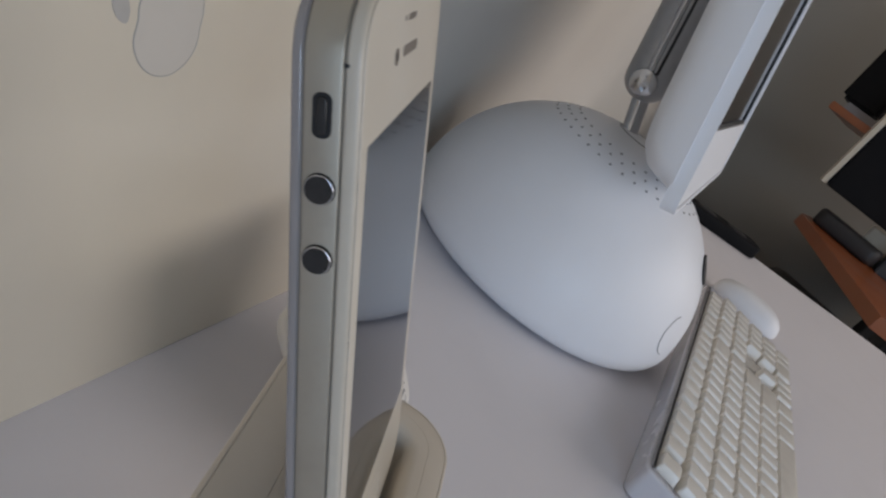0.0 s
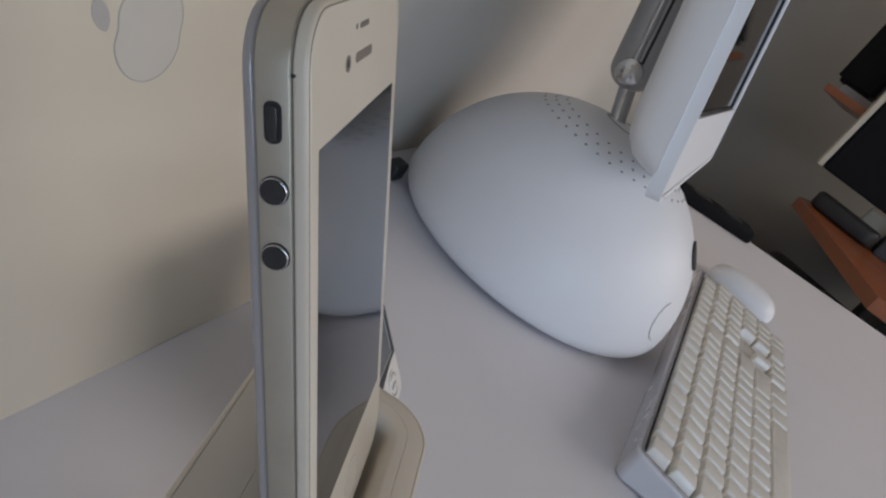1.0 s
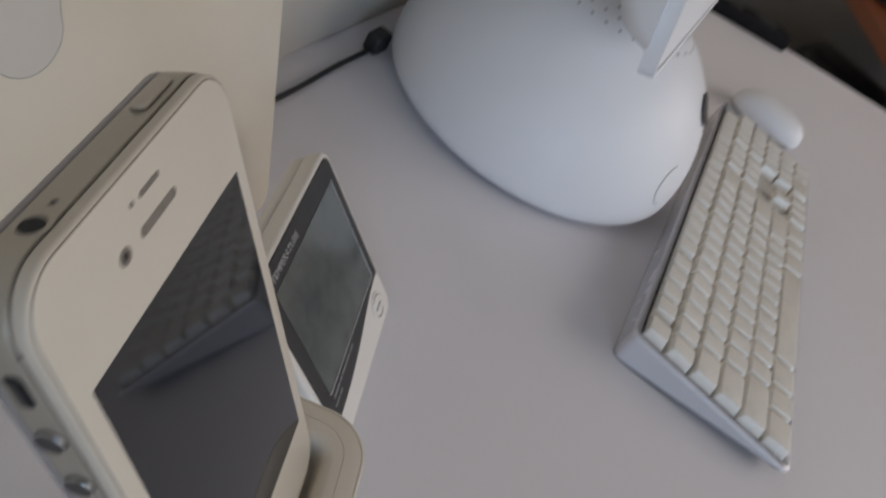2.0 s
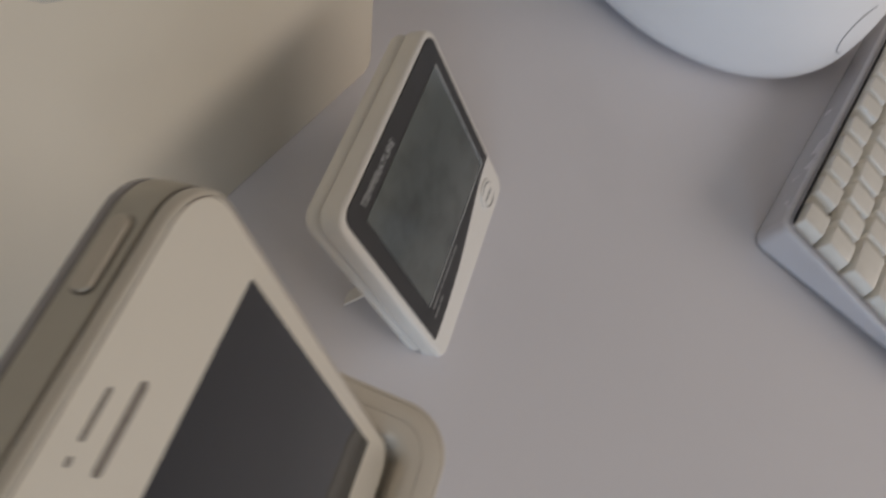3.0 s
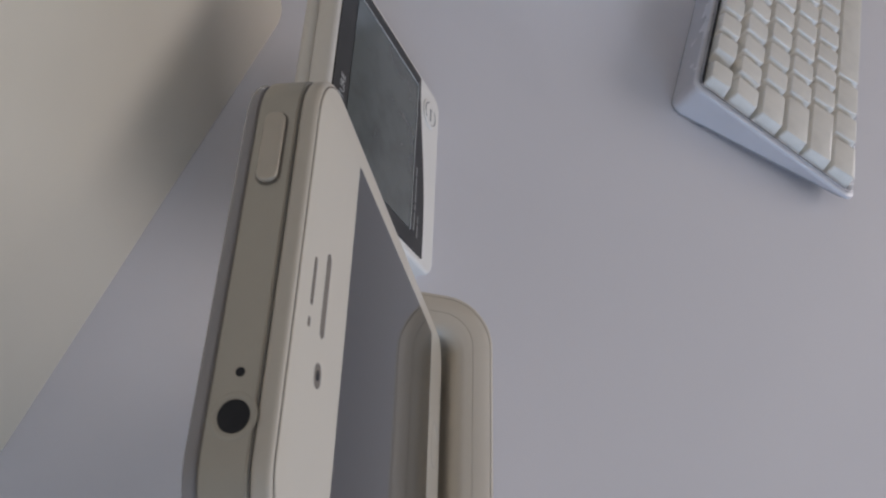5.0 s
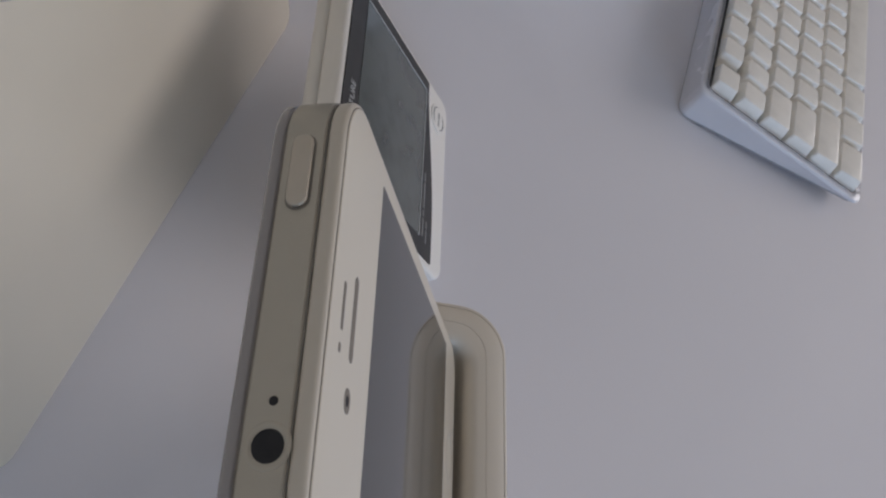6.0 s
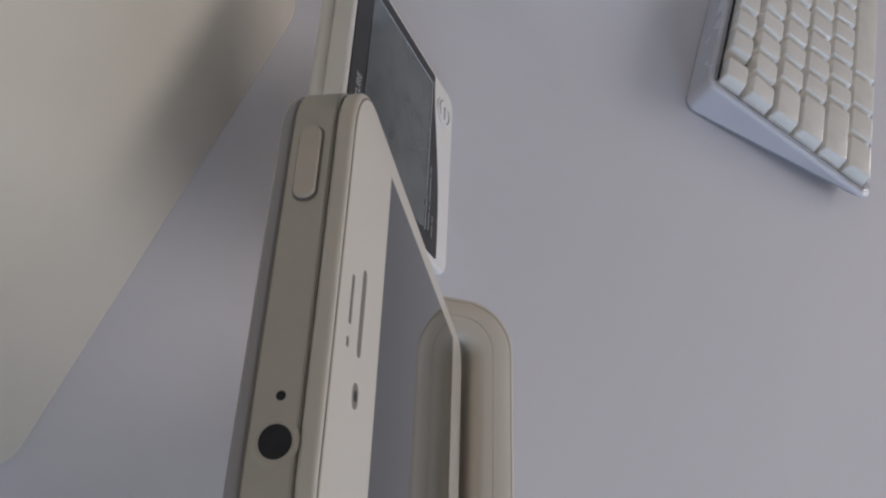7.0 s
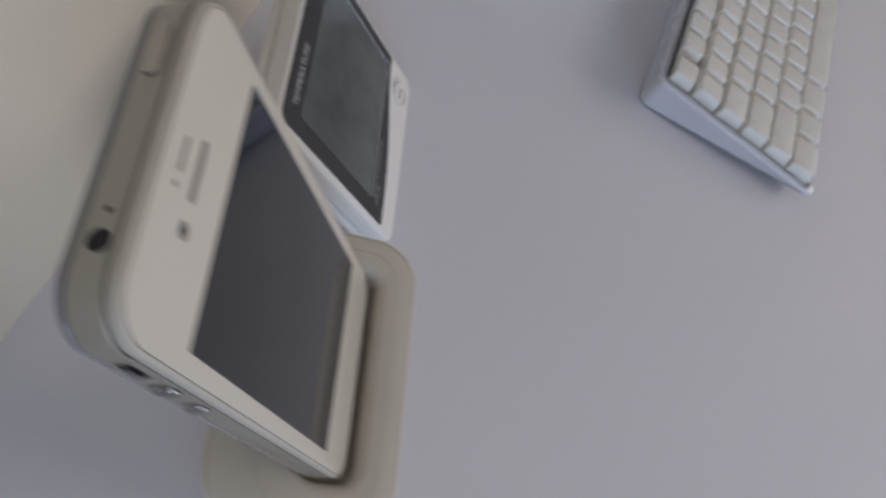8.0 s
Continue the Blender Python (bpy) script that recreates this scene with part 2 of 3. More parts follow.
def build_phone():
    # local axes: x to the phone's right, y up its face, z out of its front glass
    m = pose(0, 0, PHONE_Z) @ pose(0, 0, 0, 90 - LEAN, 0, 0)
    ph = tagged(empty("smartphone", m), "white smartphone with a dark screen, standing in a dock", "phone")
    cy = 57.6
    flat_part("front_glass", 56.7, 113.3, 7.9, -1.0, 0.0, 0, cy, M_PHONE_FACE, ph, "white front glass", 0.18)
    flat_part("gasket", 57.05, 113.65, 8.05, -1.2, -0.16, 0, cy, M_GASKET, ph, "thin dark joint")
    flat_part("rim", 58.3, 114.9, 8.65, -2.45, -0.22, 0, cy, M_RIM, ph, "pale satin rim", 0.6)
    flat_part("gasket", 58.1, 114.7, 8.55, -2.75, -2.40, 0, cy, M_GASKET, ph)
    flat_part("band", 58.6, 115.2, 8.8, -7.6, -2.60, 0, cy, M_BAND, ph, "brushed steel side band", 0.3)
    flat_part("gasket", 57.9, 114.5, 8.5, -7.85, -7.55, 0, cy, M_GASKET, ph)
    flat_part("back_glass", 58.3, 114.9, 8.65, -9.4, -7.80, 0, cy, M_PHONE, ph, "white back glass, coloured dark for its shaded edge", 0.5)
    flat_part("screen", 49.8, 74.7, 0.3, -0.02, 0.03, 0, cy, M_SCREEN, ph, "glossy black switched-off screen")
    flat_part("earpiece", 11.0, 1.7, 0.84, -0.02, 0.035, 0.1, 104.8, M_GRILLE, ph, "grey mesh earpiece slot")
    flat_part("sensor", 6.0, 1.0, 0.49, -0.02, 0.03, 0.0, 109.7, M_GRILLE, ph, "grey sensor slot")
    flat_part("sensor", 1.2, 0.9, 0.4, -0.02, 0.03, -5.05, 109.8, M_GRILLE, ph, "small light sensor")
    flat_part("front_lens", 3.0, 2.6, 1.25, -0.02, 0.03, -9.9, 104.7, M_GRILLE, ph, "round front lens")
    flat_part("lens_core", 1.3, 1.3, 0.64, 0.0, 0.05, -9.9, 104.7, M_HOLE, ph, "black lens core")
    part("antenna_gap", box(-0.02938, -0.0288, 0.1060, 0.1064, -0.0024, -0.0019), M_HOLE, ph, "small black gap in the rim")
    # home button: thin ring with a dish
    part("home_button", frame_ring(0.0110, 0.0110, 0.00549, 0.0106, 0.0106, 0.00529, -0.00002, 0.00006, 10, 0, 0.0100), M_EMBLEM, ph, "round home button")

    def side(name, w, h, r, d0, d1, y, material, label="", edge=0.0):
        # on the left side: local x = up the phone, y = depth
        bm = slab(*mm(w, h, r, d0, d1, edge))
        bmesh.ops.transform(bm, matrix=pose(-0.0293, y / 1000, -0.0051, 0, -90, 0) @ pose(0, 0, 0, 0, 0, 90), verts=bm.verts)
        return part(name, bm, material, ph, label)

    side("switch_recess", 6.0, 2.6, 1.1, -0.2, 0.06, 99.6, M_HOLE, "black switch recess")
    side("mute_switch", 5.0, 1.5, 0.7, 0.0, 0.55, 99.6, M_BUTTON, "dark steel mute switch", 0.2)
    for y in (89.7, 79.3):
        side("button_gap", 4.5, 4.5, 2.24, -0.2, 0.05, y, M_HOLE)
        side("button_rim", 4.2, 4.2, 2.09, 0.0, 0.60, y, M_CHROME, "bright bevelled rim", 0.18)
        side("volume_button", 3.9, 3.9, 1.94, 0.3, 0.66, y, M_BUTTON, "round dark volume button")

    def top(name, w, h, r, d0, d1, x, material, label="", edge=0.0, depth=-4.7):
        bm = slab(*mm(w, h, r, d0, d1, edge))
        bmesh.ops.transform(bm, matrix=pose(x / 1000, 0.1152, depth / 1000, -90, 0, 0), verts=bm.verts)
        return part(name, bm, material, ph, label)

    top("button_gap", 10.3, 3.1, 1.4, -0.2, 0.04, 14.9, M_GASKET, depth=-5.1)
    top("power_button", 9.8, 2.6, 1.2, 0.0, 0.75, 14.9, M_BUTTON_PALE, "pale steel power button", 0.3, depth=-5.1)
    ring = lathe([(0.0025, -0.0001), (0.0025, 0.00002), (0.0023, 0.00014), (0.0019, 0.00010), (0.00165, -0.0001)], 32)
    bmesh.ops.transform(ring, matrix=pose(-0.0169, 0.1152, -0.0047, -90, 0, 0), verts=ring.verts)
    part("jack_ring", ring, M_BAND, ph, "steel socket ring")
    top("jack_hole", 3.4, 3.4, 1.69, -0.1, 0.06, -16.9, M_HOLE, "black earphone socket")
    top("microphone_hole", 1.0, 1.0, 0.49, -0.1, 0.06, -12.4, M_HOLE)
    return ph


build_phone()


# ---- dock ----
def build_dock():
    # plan of the top: 84 x 51 mm with rounded corners, the phone's slot nearer to the front
    ob = tagged(empty("phone_dock", pose(0, 0.0117, 0)), "tall cream plastic dock that holds the phone upright", "dock")
    top = 0.1095

    def ring(w, h, r, z, dy=0.0):
        return [(x, y + dy, z) for x, y in rrect(w, h, r, 12)]

    body = [ring(0.072, 0.036, 0.012, 0.0, -0.002), ring(0.073, 0.037, 0.012, 0.003, -0.002), ring(0.0805, 0.0475, 0.0125, 0.085), ring(0.0828, 0.0500, 0.0133, 0.1035)]
    for k in range(1, 7):
        a = radians(15 * k)
        o = 0.0011 * (1 - math.cos(a))
        body.append(ring(0.0836 - 2 * o, 0.0508 - 2 * o, 0.0137 - o, top - 0.0018 * (1 - math.sin(a))))
    part("body", loft(body + [ring(0.0810, 0.0484, 0.0127, top), ring(0.0810, 0.0484, 0.0127, top - 0.00035)], last=False), M_DOCK, ob)
    plate = [ring(0.0808, 0.0482, 0.0126, top - 0.00035), ring(0.0808, 0.0482, 0.0126, top - 0.00008), ring(0.0805, 0.0479, 0.0124, top), ring(0.0728, 0.0316, 0.0090, top, -0.0033), ring(0.0728, 0.0316, 0.0090, top - 0.00035, -0.0033)]
    part("top_plate", loft(plate, first=False, last=False), M_DOCK, ob, "flat top plate between two fine joints")
    cup = [ring(0.0726, 0.0314, 0.0089, top - 0.00035, -0.0033), ring(0.0726, 0.0314, 0.0089, top, -0.0033)]
    for k in range(7):
        a = radians(15 * k)
        o = 0.0032 * math.sin(a)
        cup.append(ring(0.0664 - 2 * o, 0.0212 - 2 * o, 0.0080 - o, top - 0.0042 * (1 - math.cos(a)), -0.0062))
    cup += [ring(0.0594, 0.0142, 0.0046, top - 0.0066, -0.0062), ring(0.0574, 0.0122, 0.0038, top - 0.0080, -0.0062)]
    part("cup", loft(cup, first=False), M_DOCK, ob, "deep rounded slot that holds the phone's foot")
    return ob


build_dock()


# ---- laptop leaning against the wall ----
def build_laptop():
    # local: x along the wall, y up its lid, z out of the lid
    w, h, t = 0.233, 0.200, 0.019
    m = room(0.0800, 0.1145, 0.0) @ pose(0, 0, 0, 0, 0, 1.3) @ pose(0, 0, 0, 90 - 16, 0, 0)
    lap = tagged(empty("laptop", m), "closed white laptop standing on its side against the wall", "laptop")
    part("lid", slab(w, h, 0.008, -0.009, 0.0, 0.0016, 0, h / 2, 8, 5), M_LAPTOP, lap, "glossy white lid")
    part("base", slab(w - 0.001, h - 0.001, 0.008, -t, -0.0096, 0.003, 0, h / 2, 8, 4), M_LAPTOP, lap)
    # plain pale emblem: a rounded body and a leaf-like oval, lying on its side
    cx, cy = -0.0200, 0.1400
    body = []
    for i in range(48):
        a = 2 * math.pi * i / 48
        r = 0.0158 * (1 - 0.07 * math.cos(2 * a) - 0.10 * math.exp(-((a - math.pi) / 0.28) ** 2) - 0.07 * math.exp(-(min(a, 2 * math.pi - a) / 0.3) ** 2) - 0.16 * math.exp(-((a - math.pi / 2) / 0.33) ** 2))
        body.append((cx + r * math.cos(a), cy + r * 1.02 * math.sin(a)))
    part("emblem", loft([[(x, y, z) for x, y in body] for z in (-0.0002, 0.0002)]), M_EMBLEM, lap, "pale pearl emblem")
    ring = [(x, y, 0.0001) for x, y in body] + [(body[0][0], body[0][1], 0.0001)]
    part("emblem_edge", tube(ring, 0.00028, 5), M_EDGE, lap, "fine darker outline")
    leaf = []
    for i in range(24):
        a = 2 * math.pi * i / 24
        u, v = 0.0058 * math.cos(a), 0.0030 * math.sin(a) * abs(math.sin(a)) ** 0.3
        leaf.append((cx - 0.0205 + u * 0.5 + v * 0.85, cy + 0.004 - u * 0.85 + v * 0.5))
    part("emblem", loft([[(x, y, z) for x, y in leaf] for z in (-0.0002, 0.0002)]), M_EDGE, lap, "grey oval emblem piece")
    return lap


build_laptop()


# ---- weather station ----
def text_mesh(body, size):
    cu = bpy.data.curves.new("text", "FONT")
    cu.body, cu.size, cu.extrude = body, size, 0.00005
    cu.align_x, cu.align_y = "CENTER", "CENTER"
    ob = bpy.data.objects.new("text", cu)
    me = bpy.data.meshes.new_from_object(ob)
    bm = bmesh.new()
    bm.from_mesh(me)
    bpy.data.objects.remove(ob)
    return bm


def build_station():
    # local: x along its width, y up its face, z out of its face
    m = pose(0.1434, -0.0327, 0.003) @ pose(0, 0, 0, 90 - 42.4, 0, -0.4)
    st = tagged(empty("weather_station", m), "white digital thermometer with a black-framed grey display", "thermometer")
    W2, H2 = 0.0975, 0.1005
    part("body", slab(W2, H2, 0.007, -0.0095, 0.0, 0.002, 0, H2 / 2, 8, 4), M_STATION, st)
    part("back_shell", slab(W2 - 0.001, H2 - 0.001, 0.007, -0.0165, -0.0099, 0.003, 0, H2 / 2, 8, 4), M_STATION, st)
    # black panel, its lower edge a shallow wave
    n = 24
    x0, x1, yt = -0.0453, 0.0453, 0.0985
    low = []
    for i in range(n + 1):
        u = i / n
        low.append((x0 + (x1 - x0) * u, 0.0144 + 0.011 * (0.5 - 0.5 * math.cos(math.pi * u ** 1.4))))
    up = []
    r = 0.005
    for k in range(7):
        a = radians(90 * k / 6)
        up.append((x1 - r + r * math.cos(a), yt - r + r * math.sin(a)))
    for k in range(7):
        a = radians(90 + 90 * k / 6)
        up.append((x0 + r + r * math.cos(a), yt - r + r * math.sin(a)))
    part("panel", loft([[(x, y, z) for x, y in low + up] for z in (-0.0005, 0.0006)]), M_BLACK, st, "glossy black display surround")
    part("display", slab(0.0766, 0.0594, 0.001, 0.0004, 0.0008, 0, 0.0006, 0.0583, 3), M_LCD, st, "blank grey liquid crystal display")
    part("display_edge", merge(box(-0.0377, 0.0389, 0.0283, 0.0288, 0.0004, 0.0011), box(0.0384, 0.0389, 0.0283, 0.088, 0.0004, 0.0011)), M_PRINT, st, "pale edge of the display")
    part("lettering", text_mesh("TEMPERATURE", 0.0046), M_PRINT, st, "grey capital letters on black", m=pose(-0.0205, 0.0925, 0.0008))
    part("lettering", merge(*[box(x, x + w, 0.0243, 0.0258, 0.0006, 0.0009) for x, w in ((-0.0365, 0.0085), (-0.0270, 0.003), (-0.0230, 0.0125), (-0.0095, 0.0045))]), M_PRINT_DARK, st, "small grey bars of lettering")
    part("lettering", merge(*[box(x, x + w, 0.0208, 0.0221, 0.0006, 0.0009) for x, w in ((-0.0385, 0.006), (-0.0315, 0.0035))]), M_PRINT_DARK, st)
    # round control with arcs
    part("button", slab(0.0150, 0.0150, 0.0074, -0.0004, 0.0007, 0.0004, 0.0330, 0.0130, 10), M_STATION, st, "round white control button")
    for s0, sweep in ((15, 120), (195, 120)):
        arc = []
        for k in range(13):
            a = radians(s0 + sweep * k / 12)
            arc.append((0.0330 + 0.0058 * math.cos(a), 0.0130 + 0.0058 * math.sin(a), 0.0007))
        part("marking", tube(arc, [0.00042 - 0.00025 * abs(k - 6) / 6 for k in range(13)], 5), M_PRINT_DARK, st, "curved grey arrow")
    for k in range(4):
        part("marking", box(0.0292 + 0.0019 * k, 0.0304 + 0.0019 * k, 0.0121, 0.0135, 0.0006, 0.0009), M_PRINT_DARK, st)
    part("stand", slab(0.020, 0.045, 0.003, -0.019, -0.0160, 0.001, -0.024, 0.052), M_STATION, st, "fold-out stand")
    leg = []
    for y, z, wide in ((0.0500, -0.0150, 0.0040), (0.0470, -0.0165, 0.0040), (0.0330, -0.0365, 0.0034), (0.0318, -0.0380, 0.0028)):
        leg.append([(-0.0400 + sx * wide, y + sy * 0.0013, z + sy * 0.0009) for sx, sy in ((-1, -1), (1, -1), (1, 1), (-1, 1))])
    part("stand_leg", loft(leg), M_STATION, st, "flat white leg")
    return st


build_station()


# ---- all-in-one computer ----
def build_computer():
    m = room(0.474, 0.0460, 0)
    pc = tagged(empty("desktop_computer", m), "white dome computer with a flat screen on a chrome arm", "computer")
    # dome: widest a little above the desk, drawn in below
    R, LOW, H = 0.1350, 0.020, 0.123
    TOP = LOW + H
    SCREEN_AT = (0.011, -0.0625, 0.140)
    prof = [(0.02, 0.004), (0.119, 0.003)]
    for i in range(1, 7):
        a = radians(15 * i)
        prof.append((0.120 + (R - 0.120) * math.sin(a), 0.003 + (LOW - 0.003) * (1 - math.cos(a))))
    for i in range(1, 25):
        a = radians(87 * i / 24)
        prof.append((R * math.cos(a), LOW + H * math.sin(a)))
    part("dome", lathe(prof, 96), M_DOME, pc, "glossy white dome base")
    part("foot", lathe([(0.03, 0.0), (0.112, 0.0), (0.114, 0.0035), (0.03, 0.0035)], 64), M_SEAM, pc, "dark foot ring")
    # vent holes round the crown
    hole = lathe([(0.0003, 0.0), (0.0011, 0.0), (0.0011, 0.0006), (0.0003, 0.0006)], 8)
    first = None
    for ring, el in enumerate((58, 62, 66)):
        n = (40, 36, 30)[ring]
        for k in range(n):
            az = 2 * math.pi * (k + 0.5 * (ring % 2)) / n
            e = radians(el)
            p = Vector((R * math.cos(e) * math.cos(az), R * math.cos(e) * math.sin(az), LOW + H * math.sin(e)))
            nrm = Vector((p.x / R ** 2, p.y / R ** 2, (p.z - LOW) / H ** 2)).normalized()
            mm4 = Matrix.Translation(p - nrm * 0.0002) @ nrm.to_track_quat("Z", "Y").to_matrix().to_4x4()
            if first is None:
                first = part("vent_hole", hole, M_SEAM, pc, m=mm4)
            else:
                o = new("vent_hole", first.data)
                o.parent, o.matrix_basis = pc, mm4
    # air slots just above the desk
    slot = None
    for k in range(72):
        az = 2 * math.pi * k / 72
        at = Matrix.Translation((0.1260 * math.cos(az), 0.1260 * math.sin(az), 0.0062)) @ pose(0, 0, 0, 0, 0, math.degrees(az)) @ pose(0, 0, 0, 0, -38, 0)
        if slot is None:
            slot = part("air_slot", box(-0.0012, 0.0012, -0.0024, 0.0024, -0.0006, 0.0006), M_SEAM, pc, m=at)
        else:
            o = new("air_slot", slot.data)
            o.parent, o.matrix_basis = pc, at
    # disc-tray outline on the front
    for name, az_c, el_c, half_w, half_h, mt, lab in (("emblem", -112, 14, 8.0, 8.0, M_SEAM, "faint rounded outline"), ("indicator", -90, 37, 8.0, 5.5, M_BLACK, "dark oval indicator")):
        ringp = []
        for k in range(33):
            t = 2 * math.pi * k / 32
            az, e = radians(az_c + half_w * math.cos(t)), radians(el_c + half_h * math.sin(t))
            ringp.append(((R + 0.0002) * math.cos(e) * math.cos(az), (R + 0.0002) * math.cos(e) * math.sin(az), LOW + (H + 0.0002) * math.sin(e)))
        if name == "emblem":
            part(name, tube(ringp[9:24], 0.00035, 5), mt, pc, lab)
        else:
            bm = bmesh.new()
            bm.faces.new([bm.verts.new(p) for p in ringp[:32]])
            c = sum((Vector(p) for p in ringp[:32]), Vector()) / 32
            ext = bmesh.ops.extrude_face_region(bm, geom=bm.faces[:])
            for g in ext["geom"]:
                if isinstance(g, bmesh.types.BMVert):
                    g.co += c.normalized() * 0.0015
            part(name, bm, mt, pc, lab)
    # neck, arm and its pivot
    part("collar", lathe([(0.004, TOP - 0.009), (0.024, TOP - 0.009), (0.024, TOP - 0.003), (0.0205, TOP - 0.001), (0.017, TOP - 0.003), (0.004, TOP - 0.003)], 32), M_SEAM, pc, "grey collar round the neck")
    part("neck_joint", tube([(0, 0.010, TOP - 0.006), (0, 0.0115, TOP - 0.002), (0, 0.023, 0.171)], [0.0095, 0.0072, 0.0072], 20), M_CHROME, pc, "bright chrome neck")
    part("pivot", tube([(-0.025, 0.026, 0.179), (-0.0242, 0.026, 0.179), (-0.022, 0.026, 0.179), (0.019, 0.026, 0.179), (0.022, 0.026, 0.179)], [0.0085, 0.0100, 0.0108, 0.0108, 0.009], 28), M_CHROME, pc, "chrome pivot knuckle")
    for k in range(3):
        a = radians(90 + 120 * k)
        part("pivot_pin", tube([(-0.0249, 0.026 + 0.005 * math.cos(a), 0.179 + 0.005 * math.sin(a)), (-0.0254, 0.026 + 0.005 * math.cos(a), 0.179 + 0.005 * math.sin(a))], 0.0009, 8), M_SEAM, pc)
    foot_at, head_at = Vector((0, 0.026, 0.181)), Vector((0, 0.060, 0.335))
    along = (head_at - foot_at).normalized()
    cap, radii = [], []
    for k in range(7):
        a = radians(90 * k / 6)
        cap.append(foot_at - along * 0.0175 * math.cos(a))
        radii.append(max(0.0006, 0.0195 * math.sin(a)))
    part("arm", tube(cap + [head_at], radii + [0.0195], 32), M_SATIN, pc, "thick satin steel arm with a round foot")
    side_off = Vector((-0.0205, 0, 0))
    part("arm_rod", tube([foot_at + side_off + along * 0.008, head_at + side_off], 0.0030, 12), M_CHROME, pc, "thin chrome rod")
    part("arm_slot", tube([foot_at + Vector((-0.0186, -0.0062, 0)) + along * 0.008, head_at + Vector((-0.0186, -0.0062, 0))], 0.0012, 8), M_BLACK, pc, "dark slot along the arm")
    part("screen_mount", tube([(0, 0.058, 0.325), (0, 0.01, 0.33)], 0.014, 20), M_CHROME, pc)
    # flat screen: local x width, y up, z towards the viewer
    sm = Matrix.Translation(SCREEN_AT) @ pose(0, 0, 0, 0, 0, -2.5) @ pose(0, 0, 0, 90 - 15.5, 0, 0)
    sc = part("screen_frame", frame_ring(0.338, 0.306, 0.008, 0.318, 0.236, 0.003, -0.007, 0.0, 6, 0, 0.157, 0.0155), M_DOME, pc, "white screen surround", m=sm)
    part("screen_edge", frame_ring(0.3445, 0.3125, 0.010, 0.3385, 0.3065, 0.008, -0.0085, 0.0012, 6, 0, 0.157), M_DOME, sc, "pale plastic edge")
    part("screen_gasket", frame_ring(0.3178, 0.2358, 0.003, 0.3120, 0.2300, 0.002, -0.0045, -0.0015, 4, 0, 0.1725), M_BLACK, sc, "thin black line round the display")
    part("display", slab(0.3170, 0.2350, 0.003, -0.006, -0.0030, 0, 0, 0.1725), M_SCREEN, sc, "dark switched-off display")
    rings = []
    for w, h, r, z in ((0.350, 0.278, 0.012, -0.007), (0.346, 0.272, 0.016, -0.018), (0.338, 0.264, 0.02, -0.028), (0.322, 0.25, 0.03, -0.036), (0.25, 0.2, 0.03, -0.041)):
        rings.append([(x, y, z) for x, y in rrect(w, h, r, 8, 0, 0.152)])
    part("back_shell", loft(rings[::-1]), M_DOME, sc, "rounded white back shell")
    return pc


build_computer()


